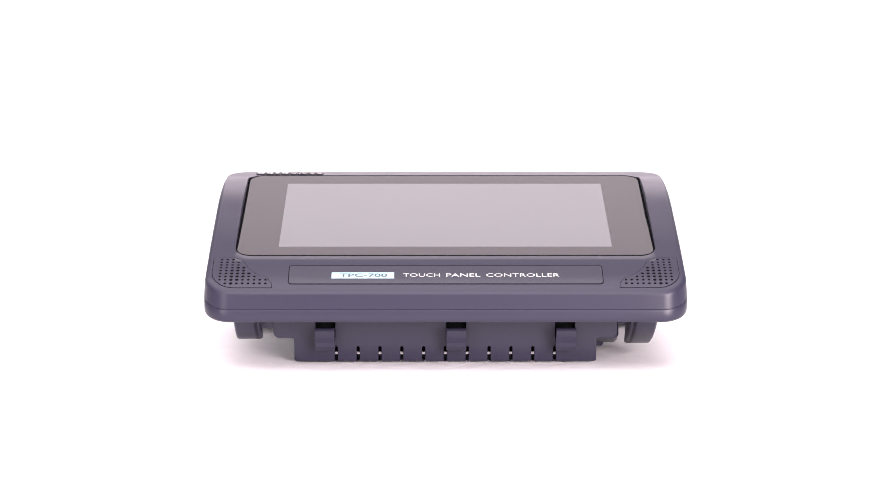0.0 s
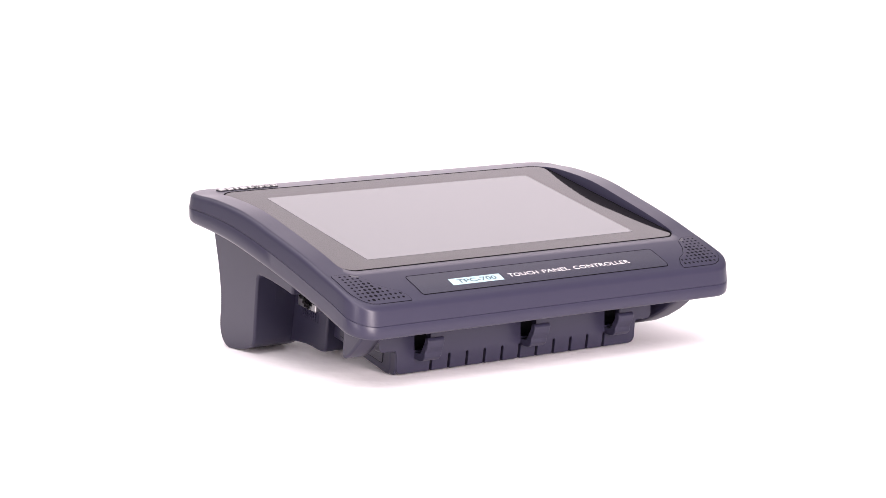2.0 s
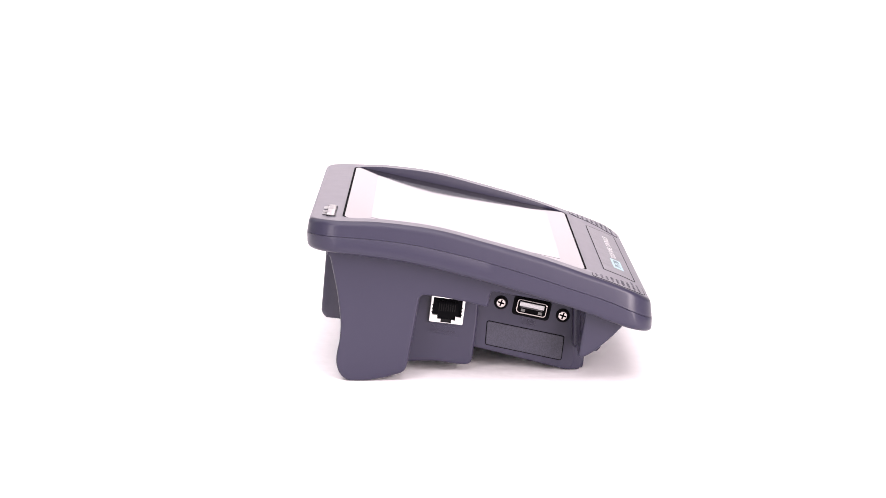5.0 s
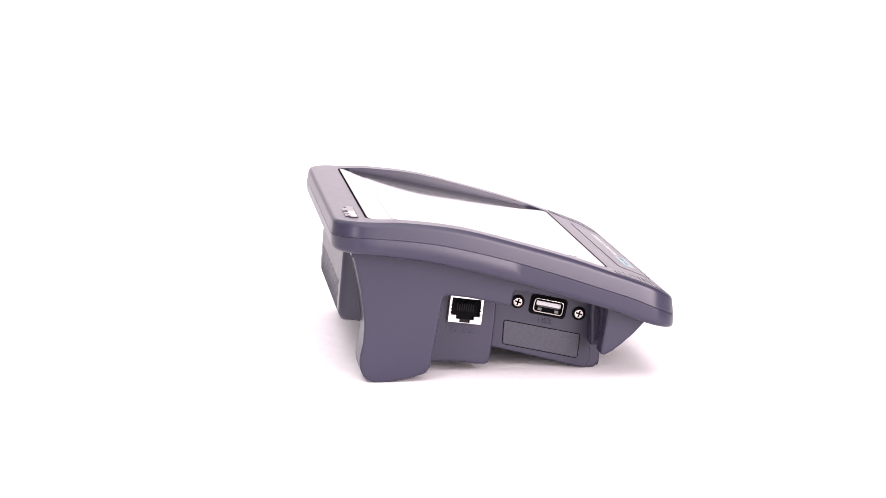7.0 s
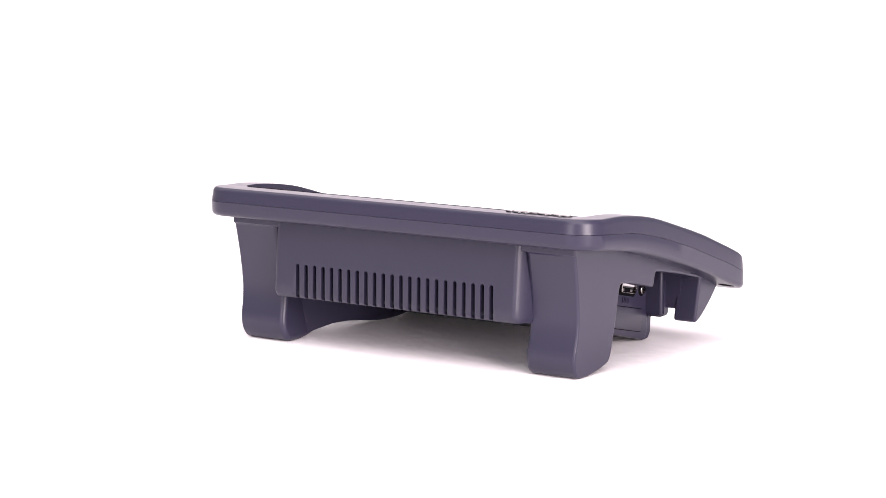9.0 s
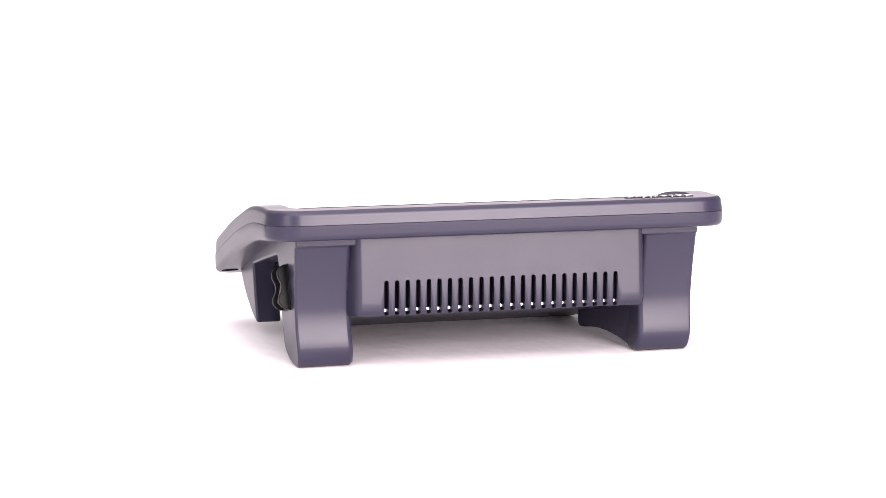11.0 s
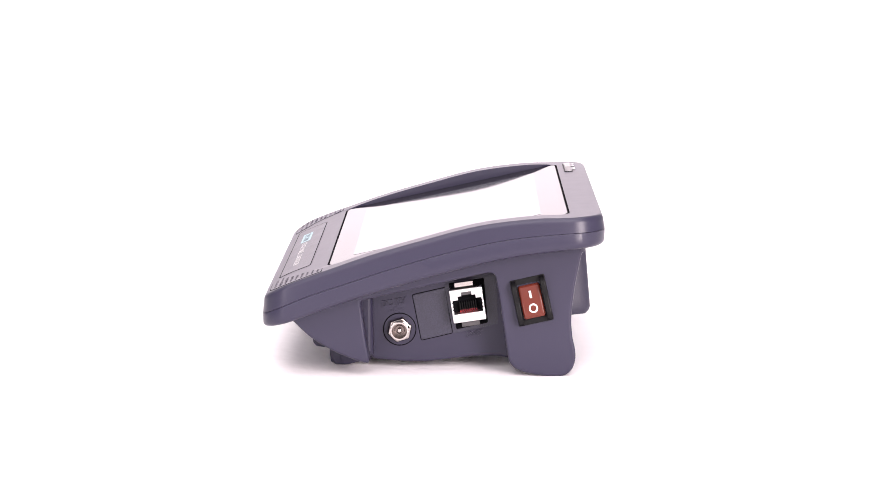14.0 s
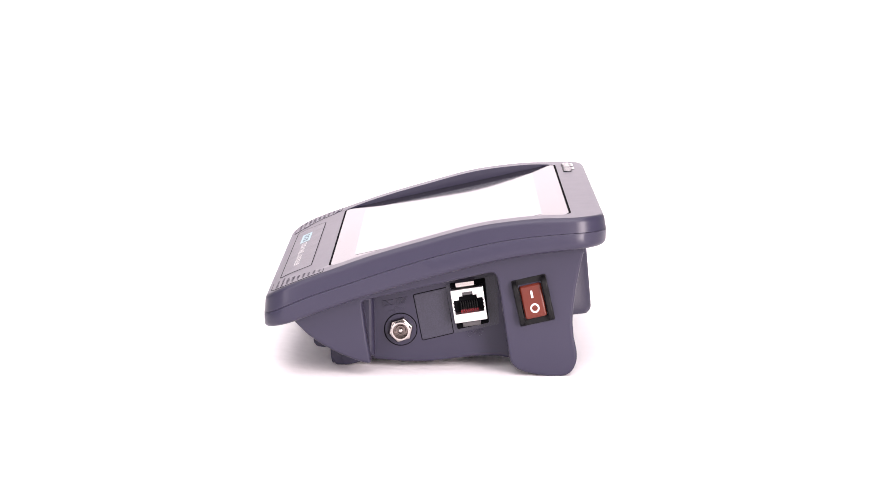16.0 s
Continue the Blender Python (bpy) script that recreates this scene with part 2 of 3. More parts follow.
def shell():
    # upper half: seam, side, rounded edge, top, rim of the screen's pocket, pocket wall
    rs = [[(x, y, SEAM(y) + 0.07) for x, y in outer(1.2)], [(x, y, SEAM(y) + 0.07) for x, y in outer(0.15)],
          [(x, y, SEAM(y) + 0.20) for x, y in outer(0.06)]]
    r = 2.2

    def drop(y):
        return 1.4 + 1.7 * min(1, max(0, (y + 84) / 50))
    rs.append([(x, y, TOP(y) - drop(y) - 0.3) for x, y in outer(0.60)])
    for k in range(7):
        a = math.pi / 2 * k / 6
        rs.append([(x, y, TOP(y) - drop(y) * (1 - math.sin(a))) for x, y in outer(0.65 + r * (1 - math.cos(a)))])
    rs.append([(x, y, TOP(y)) for x, y in outer(0.95 + r)])
    a, b = outer(0.95 + r), ring(-96.6, -56.9, 96.6, 50.9, 7.5)
    for k in range(1, 7):
        t = k / 6 * 0.985
        rs.append([(p[0] + (q[0] - p[0]) * t, p[1] + (q[1] - p[1]) * t) for p, q in zip(a, b)])
        rs[-1] = [(x, y, TOP(y)) for x, y in rs[-1]]
    rs.append([(x, y, TOP(y) - 0.25) for x, y in b])
    rs.append([(x, y, min(glass_z(y), TOP(y)) - 0.7) for x, y in ring(-96.8, -57.0, 96.8, 51.0, 7.5)])
    rs.append([(x, y, min(glass_z(y), TOP(y)) - 0.9) for x, y in ring(-90, -50.0, 90, 45.0, 4)])
    own(part("upper_shell", loft(rs), SHELL, ctl))
    # lower half
    rs = [[(x, y, SEAM(y) - 0.07) for x, y in outer(1.2)], [(x, y, SEAM(y) - 0.07) for x, y in outer(0.1)],
          [(x, y, SEAM(y) - 0.18) for x, y in outer(0.02)]]
    r = 2.4
    rs.append([(x, y, BOTTOM(y) + r + 0.3) for x, y in outer(0.12)])
    for k in range(7):
        a = math.pi / 2 * k / 6
        rs.append([(x, y, BOTTOM(y) + r - r * math.sin(a)) for x, y in outer(0.15 + r * (1 - math.cos(a)))])
    a, b = outer(0.15 + r), ring(-60, -30, 60, 25, 4)
    for k in range(1, 5):
        rs.append([(p[0] + (q[0] - p[0]) * k / 4, p[1] + (q[1] - p[1]) * k / 4) for p, q in zip(a, b)])
        rs[-1] = [(x, y, BOTTOM(y)) for x, y in rs[-1]]
    own(part("lower_shell", loft(rs, cap_last=True), SHELL, ctl))


def screen():
    tilt = lambda u, v, d: (u, v, glass_z(v) + d)
    g = own(part("screen_glass", plate(rect(-96.0, -56.3, 96.0, 50.2, 7.0, 8), tilt, -1.2, 0.0, 0.2), GLASS, ctl, "glossy black glass round the display"))
    pane = rect(-77.0, -46.0, 77.0, 38.6)
    part("display", loft([[tilt(u, v, d) for u, v in pane] for d in (-0.4, 0.08)], True, True), LCD, g, "blank grey unlit display")
    edge = ccw(rect(-96.0, -56.3, 96.0, 50.2, 7.0, 8))
    # black ring added to paint the dark gap round the glass
    part("glass_gap_shade", plate(offset(edge, -0.9), tilt, -0.5, -0.05, holes=[offset(edge, 0.05)]), SHADE_BLACK, g)


def on_top(u, v, d):
    return (u, v, TOP(v) + d)


def top_matrix(x, y, d=0.0):
    s = math.degrees(math.atan((TOP(y + 1) - TOP(y - 1)) / 2))
    return pose(x * MM, y * MM, (TOP(y) + d) * MM, s, 0, 0)


def dense(pts, step=2.0):
    """The polygon with its long edges divided, so that it can follow the curved top."""
    out = []
    for a, b in zip(pts, pts[1:] + pts[:1]):
        k = max(1, int(math.hypot(b[0] - a[0], b[1] - a[1]) / step))
        out += [(a[0] + (b[0] - a[0]) * i / k, a[1] + (b[1] - a[1]) * i / k) for i in range(k)]
    return out


def front_trim():
    loops = dense(ccw(rect(-70.8, -80.0, 70.8, -66.2, 1.4)))
    frame_bm = plate(offset(loops, -0.32), on_top, 0.0, 0.14, holes=[loops])
    rows = [(-69.0 + 3.0 * i, -79.0 + 2.0 * j) for i in range(47) for j in range(7)]
    p = own(part("label_panel", plate(loops, on_top, 0.0, 0.10, extra=rows), INSET, ctl, "finely grained dark slate label panel"))
    # black ring laid on the shell, paints the shade in the panel's groove
    part("panel_groove_shade", frame_bm, SHADE_BLACK, p)
    n = part("name_label", plate(rect(-51.6, -76.6, -23.3, -71.9), on_top, 0.05, 0.16), CYAN, p, "pale cyan printed label")
    lettering("TPC-700", 2.9, top_matrix(-37.2, -74.3, 0.17), INK, n, depth=0.03, width=21.5, bold=0.012)
    for word, x0, x1 in (("TOUCH", -19.2, -2.6), ("PANEL", 0.2, 15.6), ("CONTROLLER", 18.3, 51.3)):
        lettering(word, 2.7, top_matrix((x0 + x1) / 2, -74.1, 0.12), WHITE, p, depth=0.05, width=x1 - x0, bold=-0.004, label="white printed lettering")


def speaker(sign):
    o = [(-105.6, -59.2, 1), (-96.5, -59.2, 3), (-92.2, -62.4, 3), (-89.6, -68.2, 4), (-86.0, -73.0, 4), (-80.8, -76.2, 3), (-78.6, -79.8, 2), (-78.3, -82.4, 0.5),
         (-105.6, -82.4, 10.0)]
    o = dense(ccw([(x * sign * -1, y) for x, y in rpoly(o, 2.0, 5)]), 1.5)
    holes = []
    core = offset(o, 1.0)
    for i in range(12):
        for j in range(11):
            x, y = -104.6 + 2.6 * i, -61.0 - 2.37 * j
            if inside((x * -sign, y), core):
                r = 0.86 if 2 <= i + j - 5 <= 6 and 2 < i < 8 else 0.68
                holes.append(ccw(circle(x * -sign, y, r, 8)))
    s = own(part("speaker_grille", plate(o, on_top, 0.02, 0.20, 0.08, holes=holes, steps=2), SHELL, ctl, "rows of small round holes in the corner"))
    # black layer on the shell paints the depth of the shallow holes
    part("grille_hole_shade", plate(offset(o, 0.6), on_top, 0.0, 0.09, extra=[(h[0][0], h[0][1]) for h in holes]), SHADE_BLACK, s)
    # black ring paints the shaded groove round the grille
    part("grille_groove_shade", plate(offset(o, -0.2), on_top, 0.0, 0.12, holes=[offset(o, 0.05)]), SHADE_BLACK, s)


def badge():
    """The maker's mark as plain shapes: four solid blocks, two with stems, then five outlined ones, white on black bodies."""
    dark, light = bmesh.new(), bmesh.new()
    shapes = [(-91.3, 2.2, True, 0), (-86.9, 1.9, True, 0), (-83.2, 1.2, True, 1), (-79.3, 2.0, True, 0), (-75.0, 1.7, False, 0), (-72.2, 0.7, False, 1), (-69.6, 1.7, False, 0), (-65.9, 1.6, False, 0), (-62.2, 1.7, False, 0)]
    for k, (x, w, solid, tall) in enumerate(shapes):
        top = 60.0 if tall or k in (0, 6) else 58.2
        o = ccw(rpoly([(x - w, 54.3), (x + w, 54.3), (x + w, 58.2), (x - w, 58.2)], 1.3, 3))
        holes = [] if solid else [offset(o, 0.35 if w < 1 else 0.75)]
        plate(offset(o, -0.25), on_top, 0.0, 0.40, holes=holes, bm=dark)
        plate(offset(o, 0.35), on_top, 0.15, 0.80, holes=[offset(o, 0.35 if w < 1 else 0.6)] if not solid else [] if tall else [ccw(circle(x, 56.2, 0.7, 10))], bm=light)
        if top > 59:
            stem = ccw(rect(x + w - 1.0, 57.4, x + w, top, 0.3, 2))
            plate(stem, on_top, 0.0, 0.2, bm=dark)
            plate(offset(stem, 0.14), on_top, 0.15, 0.85, bm=light)
    b = own(part("maker_badge", dark, BADGE, ctl, "small raised badge of plain white-topped blocks"))
    part("badge_face", light, CHROME, b)


LEG_BACK = [(57.3, 60.4), (57.3, 55.9), (56.4, 55.0), (55.0, 48.0), (53.5, 40.0), (52.5, 32.0), (51.9, 24.6), (52.6, 17.0), (54.0, 11.0), (54.2, 6.6), (52.6, 1.8), (49.2, -1.0), (41.0, -1.0)]


def side_panels():
    roof = [(y, BOTTOM(y) + 1.5) for y in (-72, -60, -48, -36, -24, -12, 0, 12, 24, 36, 48)]
    right = roof + LEG_BACK + [(33.5, 0.0), (26.8, 2.4), (24.1, 5.8), (22.0, 20.0), (19.5, 37.0), (17.6, 46.9, 2.6),
                               (-15.0, 39.8), (-42.3, 33.5, 1.6), (-40.3, 18.0, 0.1), (-38.1, 4.7, 1.0), (-43.0, 5.8), (-52.4, 9.5), (-60.0, 13.7), (-66.5, 18.3), (-73.5, 25.4)]
    left = roof + LEG_BACK + [(32.0, 0.6), (24.2, 3.0), (22.6, 6.0), (20.0, 20.0), (16.7, 38.3, 2.4), (6.0, 36.9, 0.1), (-5.0, 34.6, 0.1),
                              (-13.1, 32.5, 1.0), (-14.7, 39.9, 1.5), (-37.0, 35.8, 0.1), (-56.6, 31.2, 1.4), (-53.0, 9.0, 1.6),
                              (-58.0, 11.0), (-62.7, 14.6), (-68.5, 19.6), (-74.5, 26.0)]
    for s, o in ((1, right), (-1, left)):
        lean = lambda u, v, d, s=s: (d - s * (0.6 + 0.012 * (u - 10) + 0.026 * (56 - v) + 0.16 * max(0, 16 - v) ** 1.5 / 16), u, v)
        o = rpoly(o, 30, 3)
        own(part("side_panel", plate(o, lean, s * 86.5, s * 97.2, 1.1), SHELL, ctl))
        fin = [(-42.3, 33.5, 0.1), (-40.3, 18.0, 0.1), (-38.1, 4.7, 1.0), (-43.0, 5.8), (-52.4, 9.5), (-60.0, 13.7), (-66.5, 18.3), (-73.5, 25.4), (-72.0, 27.0, 0.1)] if s > 0 else [
            (-56.6, 32.5, 0.1), (-53.0, 9.0, 1.6), (-58.0, 11.0), (-62.7, 14.6), (-68.5, 19.6), (-74.5, 26.0), (-72.0, 27.0, 0.1)]
        own(part("fin", plate(rpoly(fin, 30, 3), lean, s * 88.0, s * 85.2, 1.2), SHELL, ctl))
        front = [(33.5, 0.0), (26.8, 2.4), (24.1, 5.8), (22.0, 20.0), (19.5, 37.0)] if s > 0 else [(32.0, 0.6), (24.2, 3.0), (22.6, 6.0), (20.0, 20.0), (17.5, 33.0)]
        own(part("leg", plate(rpoly([(*p, 0.01) for p in LEG_BACK[:3]] + LEG_BACK[3:] + front + [(18.0, 56.2, 0.01)], 30, 3), lean, s * 86.5, s * 71.0, 2.6), SHELL, ctl))


def chassis():
    roof = [(y, BOTTOM(y) + 1.0) for y in (-54, -36, -18, 0, 18, 36, 55.5)]
    own(part("chassis", plate(roof + [(55.5, 23.2), (-12.0, 8.9), (-49.0, -0.5), (-51.0, -0.6), (-53.0, 2.5)], "x", -69.8, 69.8, 0.6, r0=0.6), SHELL, ctl))
    # port walls at both sides
    foot = [(30.0, 2.6), (38.0, 0.9), (46.0, 0.6), (50.0, 4.0), (51.0, 20.0), (51.0, 52.0)]
    right = [(-38.5, 36.0), (-38.5, 4.0), (-36.5, 2.9), (-27.6, 2.1), (-19.0, 1.7), (-12.0, 1.9), (-4.0, 2.7), (3.3, 3.7), (11.0, 4.4), (20.0, 4.3)] + foot + [(10.0, 49.0), (-14.0, 43.0)]
    left = [(-9.5, 44.0), (-9.6, 32.0), (-8.9, 22.0), (-6.6, 5.0), (-5.6, 2.9), (-3.5, 2.5), (0.3, 2.7), (5.0, 3.5), (10.6, 4.2), (20.0, 4.1)] + foot + [(5.0, 48.0)]
    for s, o, face in ((1, right, 74.0), (-1, left, 74.0)):
        taper = lambda u, v, d, s=s, face=face: (s * (d if d > 61 else 58.5 + 0.24 * (u + 5) * (u > -5)), u, v)
        own(part("port_wall", plate(rpoly(o, 4, 3), taper, 60.0, face, 1.0), SHELL, ctl))
    # rounded blocks behind the fins
    own(part("guide_block", plate(rpoly([(-50.8, 9.5), (-37.0, 4.6), (-37.4, 36.5), (-50.8, 32.5)], 1.2), "x", 68.0, 80.2, 2.2), SHELL, ctl))
    own(part("guide_block", plate(rpoly([(-56.8, 11.5), (-51.8, 11.5), (-51.8, 34.5), (-56.8, 32.5)], 1.2), "x", -69.0, -78.6, 1.4), SHELL, ctl))
    own(part("guide_web", plate(rect(-87.0, 15.5, -78.5, 33.0), "y", -57.6, -55.0), SHELL, ctl))
    own(part("guide_web", plate(rect(78.0, 26.0, 87.0, 36.0), "y", -44.5, -43.0), SHELL, ctl))
    # flat black ovals that paint the shade of two recesses
    below = lambda u, v, d: (u, v, BOTTOM(v) - d)
    for k in (1, -1):
        own(part("underside_recess_shade", plate([(102.5 * k + 4.2 * math.cos(a), -72.0 + 2.2 * math.sin(a)) for a in [2 * math.pi * i / 20 for i in range(20)]], below, -0.3, 0.08), SHADE_BLACK, ctl))
    # front wall with slots and hook windows
    left_end = rpoly([(-79.0, 32.0, 0.01), (-79.0, 10.8, 2.6), (-69.4, 10.8, 1.4), (-69.2, -0.3, 3.0), (-60.0, -0.3, 0.01)], 2.0, 5)[:-1]
    right_end = rpoly([(60.0, -0.3, 0.01), (69.2, -0.3, 3.0), (69.4, 10.8, 1.4), (79.0, 10.8, 2.6), (79.0, 32.0, 0.01)], 2.0, 5)[1:]
    o = list(left_end)
    for k in range(11):
        x = -50.25 + 10.05 * k
        o += [(x - 0.7, -0.3), (x - 0.7, 6.4), (x, 7.0), (x + 0.7, 6.4), (x + 0.7, -0.3)]
    o += right_end
    win = [ccw(rect(h - 4.6, 10.0, h + 4.6, 28.5, 0.5)) for h in (-55.2, 4.9, 55.0)]
    under = lambda u, v, d: (u, d + 0.013 * max(0, 9 - v) ** 2, v)
    mesh_pts = [(-50.25 + 10.05 * k + u, v) for k in range(-1, 12) for u in (2.5, 5.0, 7.5) for v in (2.2, 4.4, 6.6, 9.0) if abs(-50.25 + 10.05 * k + u) < 64]
    f = own(part("front_wall", plate(o, under, -53.5, -57.8, 0.25, holes=win, steps=2, extra=mesh_pts), SHELL, ctl))
    # black sheet that paints the dark behind the slots and hook windows
    part("slot_shade", plate(rect(-68.5, 2.5, 68.5, 30.0), under, -53.5, -54.6), SHADE_BLACK, f)
    # made-up tin strip, imitates the white glints in the front slots
    part("glint_strip", plate(rect(-53.0, 2.7, 53.0, 3.8), under, -54.5, -55.6), TIN, f, "bright metal strip added for the glints in the slots")
    for k in (1, -1):
        own(part("chassis_corner", plate(rpoly([(-48.0, -0.6), (-55.0, -0.6), (-57.2, 2.6), (-57.4, 10.5), (-48.0, 10.5)], 1.5), "x", k * 66.0, k * 69.6, 0.8), SHELL, ctl))
    # rear wall with ventilation slots
    o = rpoly([(-73.5, 22.6), (73.5, 22.6), (73.5, 61.0), (-73.5, 61.0)], 1.0)
    slots = []
    for k in range(23):
        x = -54.7 + 4.973 * k
        slots.append(ccw(rect(x - 1.05, 23.4, x + 1.05, 39.6, 0.9, 3)))
    grid = [(sx * u, v) for sx in (-1, 1) for u in (58.0, 62.5, 64.0, 65.0, 66.0, 67.0, 68.0, 69.0, 70.0, 71.0, 72.0, 73.0) for v in (23.2, 24.0, 25.0, 26.5, 30.0, 36.0, 42.0, 48.0, 51.0, 53.0, 54.0, 55.0, 57.0, 59.0)]
    grid += [(-57.2 + 4.973 * k, v) for k in range(24) for v in (23.6, 24.4, 25.2, 26.0, 27.0, 40.5, 43.0, 47.0, 51.0, 55.0, 59.0)]

    def lean(u, v, d):
        soft = min(13.0, 0.42 * max(0, abs(u) - 66.6) ** 2) + 0.16 * max(0, 27.0 - v) ** 2 if d > 58 else 0.0
        return (u, d - 0.085 * (v - 32.0) - soft, v)
    b = own(part("rear_wall", plate(o, lean, 46.0, 61.2, holes=slots, extra=grid), GRAINED, ctl, "back wall with a row of ventilation slots"))
    # black sheet close behind the vents, paints the shade of the inside
    part("vent_shade", plate(rect(-57, 26.2, 57, 41.0), lean, 55.0, 56.5), SHADE_BLACK, b)
    # made-up tin strip for the light glints at the vents' lower ends
    part("glint_strip", plate(rect(-57, 24.9, 57, 26.0), lean, 55.2, 57.0), TIN, b, "bright metal strip added for the glints in the slots")
    own(part("rear_ledge", plate(rect(-95.9, 55.8, 95.9, 61.2), "y", 40.0, 57.6, 0.5), SHELL, ctl))


def hooks():
    pr = [(-56.5, 6.3), (-61.0, 5.7), (-64.0, 6.1), (-65.6, 7.8), (-65.9, 10.0), (-67.6, 12.6), (-68.6, 15.6), (-67.8, 17.2), (-66.2, 17.0), (-65.3, 14.4), (-63.8, 12.2),
          (-63.0, 10.2), (-61.2, 9.0), (-56.5, 9.4)]
    for h in (-55.2, 4.9, 55.0):
        own(part("cable_hook", plate(rpoly(pr, 0.9, 2), "x", h - 4.55, h + 4.55, 0.3, r0=0.3), SHELL, ctl))


def rj_socket(parent, axis_x, sign, cy, cz, w, h, flip, tilt, deep=0.2):
    """A network socket: bright plate with a stepped dark opening; flip puts the latch notch below."""
    m = pose(axis_x * MM, cy * MM, cz * MM, tilt, 0, 0)
    k = -1 if flip else 1

    def place(u, v, d):
        q = m @ Vector((sign * d * MM, u * MM, v * MM))
        return q / MM
    o = ccw(rect(-w / 2, -h / 2, w / 2, h / 2, 0.5))
    low = -3.7 if not flip else -5.2
    hole = [(-6.6, low), (6.6, low), (6.6, 2.8), (4.1, 2.8), (4.1, 4.4), (2.4, 4.4), (2.4, 6.1), (-2.4, 6.1), (-2.4, 4.4), (-4.1, 4.4), (-4.1, 2.8), (-6.6, 2.8)]
    hole = ccw([(u, v * k) for u, v in hole])
    s = own(part("network_socket", plate(o, place, -deep, 1.2, 0.25, holes=[hole], steps=2), TIN, parent, "bright metal network socket with a dark opening"))
    back = -5.0 if not flip else -1.2
    # black sheet at the back paints the opening's shade
    part("socket_cavity_shade", plate(offset(hole, -0.1), place, back - 0.8, back), SHADE_BLACK, s)
    for i in range(8):
        u = -3.6 + 1.03 * i
        lo, hi = sorted((-3.7 * k, -2.5 * k))
        # on the flipped socket the contacts are painted shade black too
        part("contact", plate(rect(u - 0.3, lo, u + 0.3, hi), place, back, back + 1.6), CONTACT if not flip else SHADE_BLACK, s)
        lo, hi = sorted((-2.5 * k, 1.0 * k))
        part("contact_comb", plate(rect(u - 0.2, lo, u + 0.2, hi), place, back, back + 2.2 if not flip else back + 0.3), BLACK, s)
    # black triangles on the plate paint the dark of small side notches
    for v in (-1.6, 0.0, 1.6):
        for e in (-1, 1):
            part("notch_shade", plate([(e * 6.5, (v - 0.55) * k), (e * 7.1, v * k), (e * 6.5, (v + 0.55) * k)], place, 0.9, 1.24), BLACK, s)
    lo, hi = sorted((4.5 * k, 6.0 * k))
    part("latch_step", plate(rect(-2.3, lo, 2.3, hi), place, back, -0.2), COMB if not flip else BLACK, s)
    return s, place


def ports_left():
    s, _ = rj_socket(ctl, -75.3, -1, 4.7, 28.0, 15.4, 12.2, True, 7.0, 1.4)
    lettering("RS-232", 2.9, pose(-74.0 * MM, 6.4 * MM, 19.0 * MM, 90, 0, -90) @ pose(0, 0, 0, 0, 0, -8), SHELL, None, depth=0.4, width=11.0, bold=0.01)
    c, d = math.cos(radians(8)), math.sin(radians(8))
    plaque = [(6.4 + u * c, 19.0 + u * d + v) for u, v in ((-7.0, -2.5), (7.0, -2.5), (7.0, 2.5), (-7.0, 2.5))]
    own(part("plaque_edge", plate(plaque, "x", -74.0, -74.18, holes=[offset(ccw(plaque), 0.28)]), SHELL, ctl))
    st = -12.5
    # grained blank panel, port and screws share the tilt of the case
    u0 = [(-13.6, 21.9), (-48.2, 14.6), (-46.9, 4.0), (-12.8, 11.3)]
    own(part("blank_panel", plate(rpoly(u0, 0.8), "x", -69.8, -70.15, 0.12), INSET, ctl, "finely grained blank cover panel"))
    # black rim under the panel paints its groove's shade
    own(part("panel_groove_shade", plate(offset(ccw(rpoly(u0, 0.8)), -0.35), "x", -69.7, -69.95), SHADE_BLACK, ctl))
    m = pose(-69.8 * MM, -33.6 * MM, 27.9 * MM, 12.0, 0, 0)

    def place(u, v, d):
        return (m @ Vector((-d * MM, u * MM, v * MM))) / MM
    o = ccw(rpoly([(-7.0, -3.3), (7.0, -3.3), (7.0, 3.3), (-7.0, 3.3)], 1.6))
    rimo = ccw(rpoly([(-8.6, -4.6), (8.6, -4.6), (8.6, 4.6), (-8.6, 4.6)], 1.8))
    usb = own(part("usb_port", plate(o, place, 0.0, 1.7, 0.3, holes=[offset(o, 0.5)], steps=2), NICKEL, ctl, "silver metal data port"))
    # flat black plate paints the shaded recess round the port
    part("port_recess_shade", plate(rimo, place, 0.0, 0.12), SHADE_BLACK, usb)
    part("tongue", plate(rect(-5.6, 0.0, 5.6, 1.9), place, 0.1, 1.1, 0.15), WHITE, usb, "white plastic tongue")
    part("contact_strip", plate(rect(-5.0, -0.7, 5.0, -0.1), place, 0.1, 0.9, 0.1), COMB, usb)
    # black sheet paints the dark inside the port
    part("port_cavity_shade", plate(rect(-6.0, -2.5, 6.0, 2.5), place, 0.1, 0.25), SHADE_BLACK, usb)
    for u in (-4.2, 3.6):
        part("spring_tab", plate(rect(u - 0.9, -2.5, u + 0.9, -1.3), place, 0.2, 0.45), GREY, usb)
    lettering("USB", 2.8, pose(-69.9 * MM, -32.3 * MM, 21.2 * MM, 90, 0, -90) @ pose(0, 0, 0, 0, 0, -11), SHELL, None, depth=0.4, width=6.3, bold=0.01)
    for cy, cz in ((-19.7, 30.4), (-47.7, 24.4)):
        screw(cy, cz)


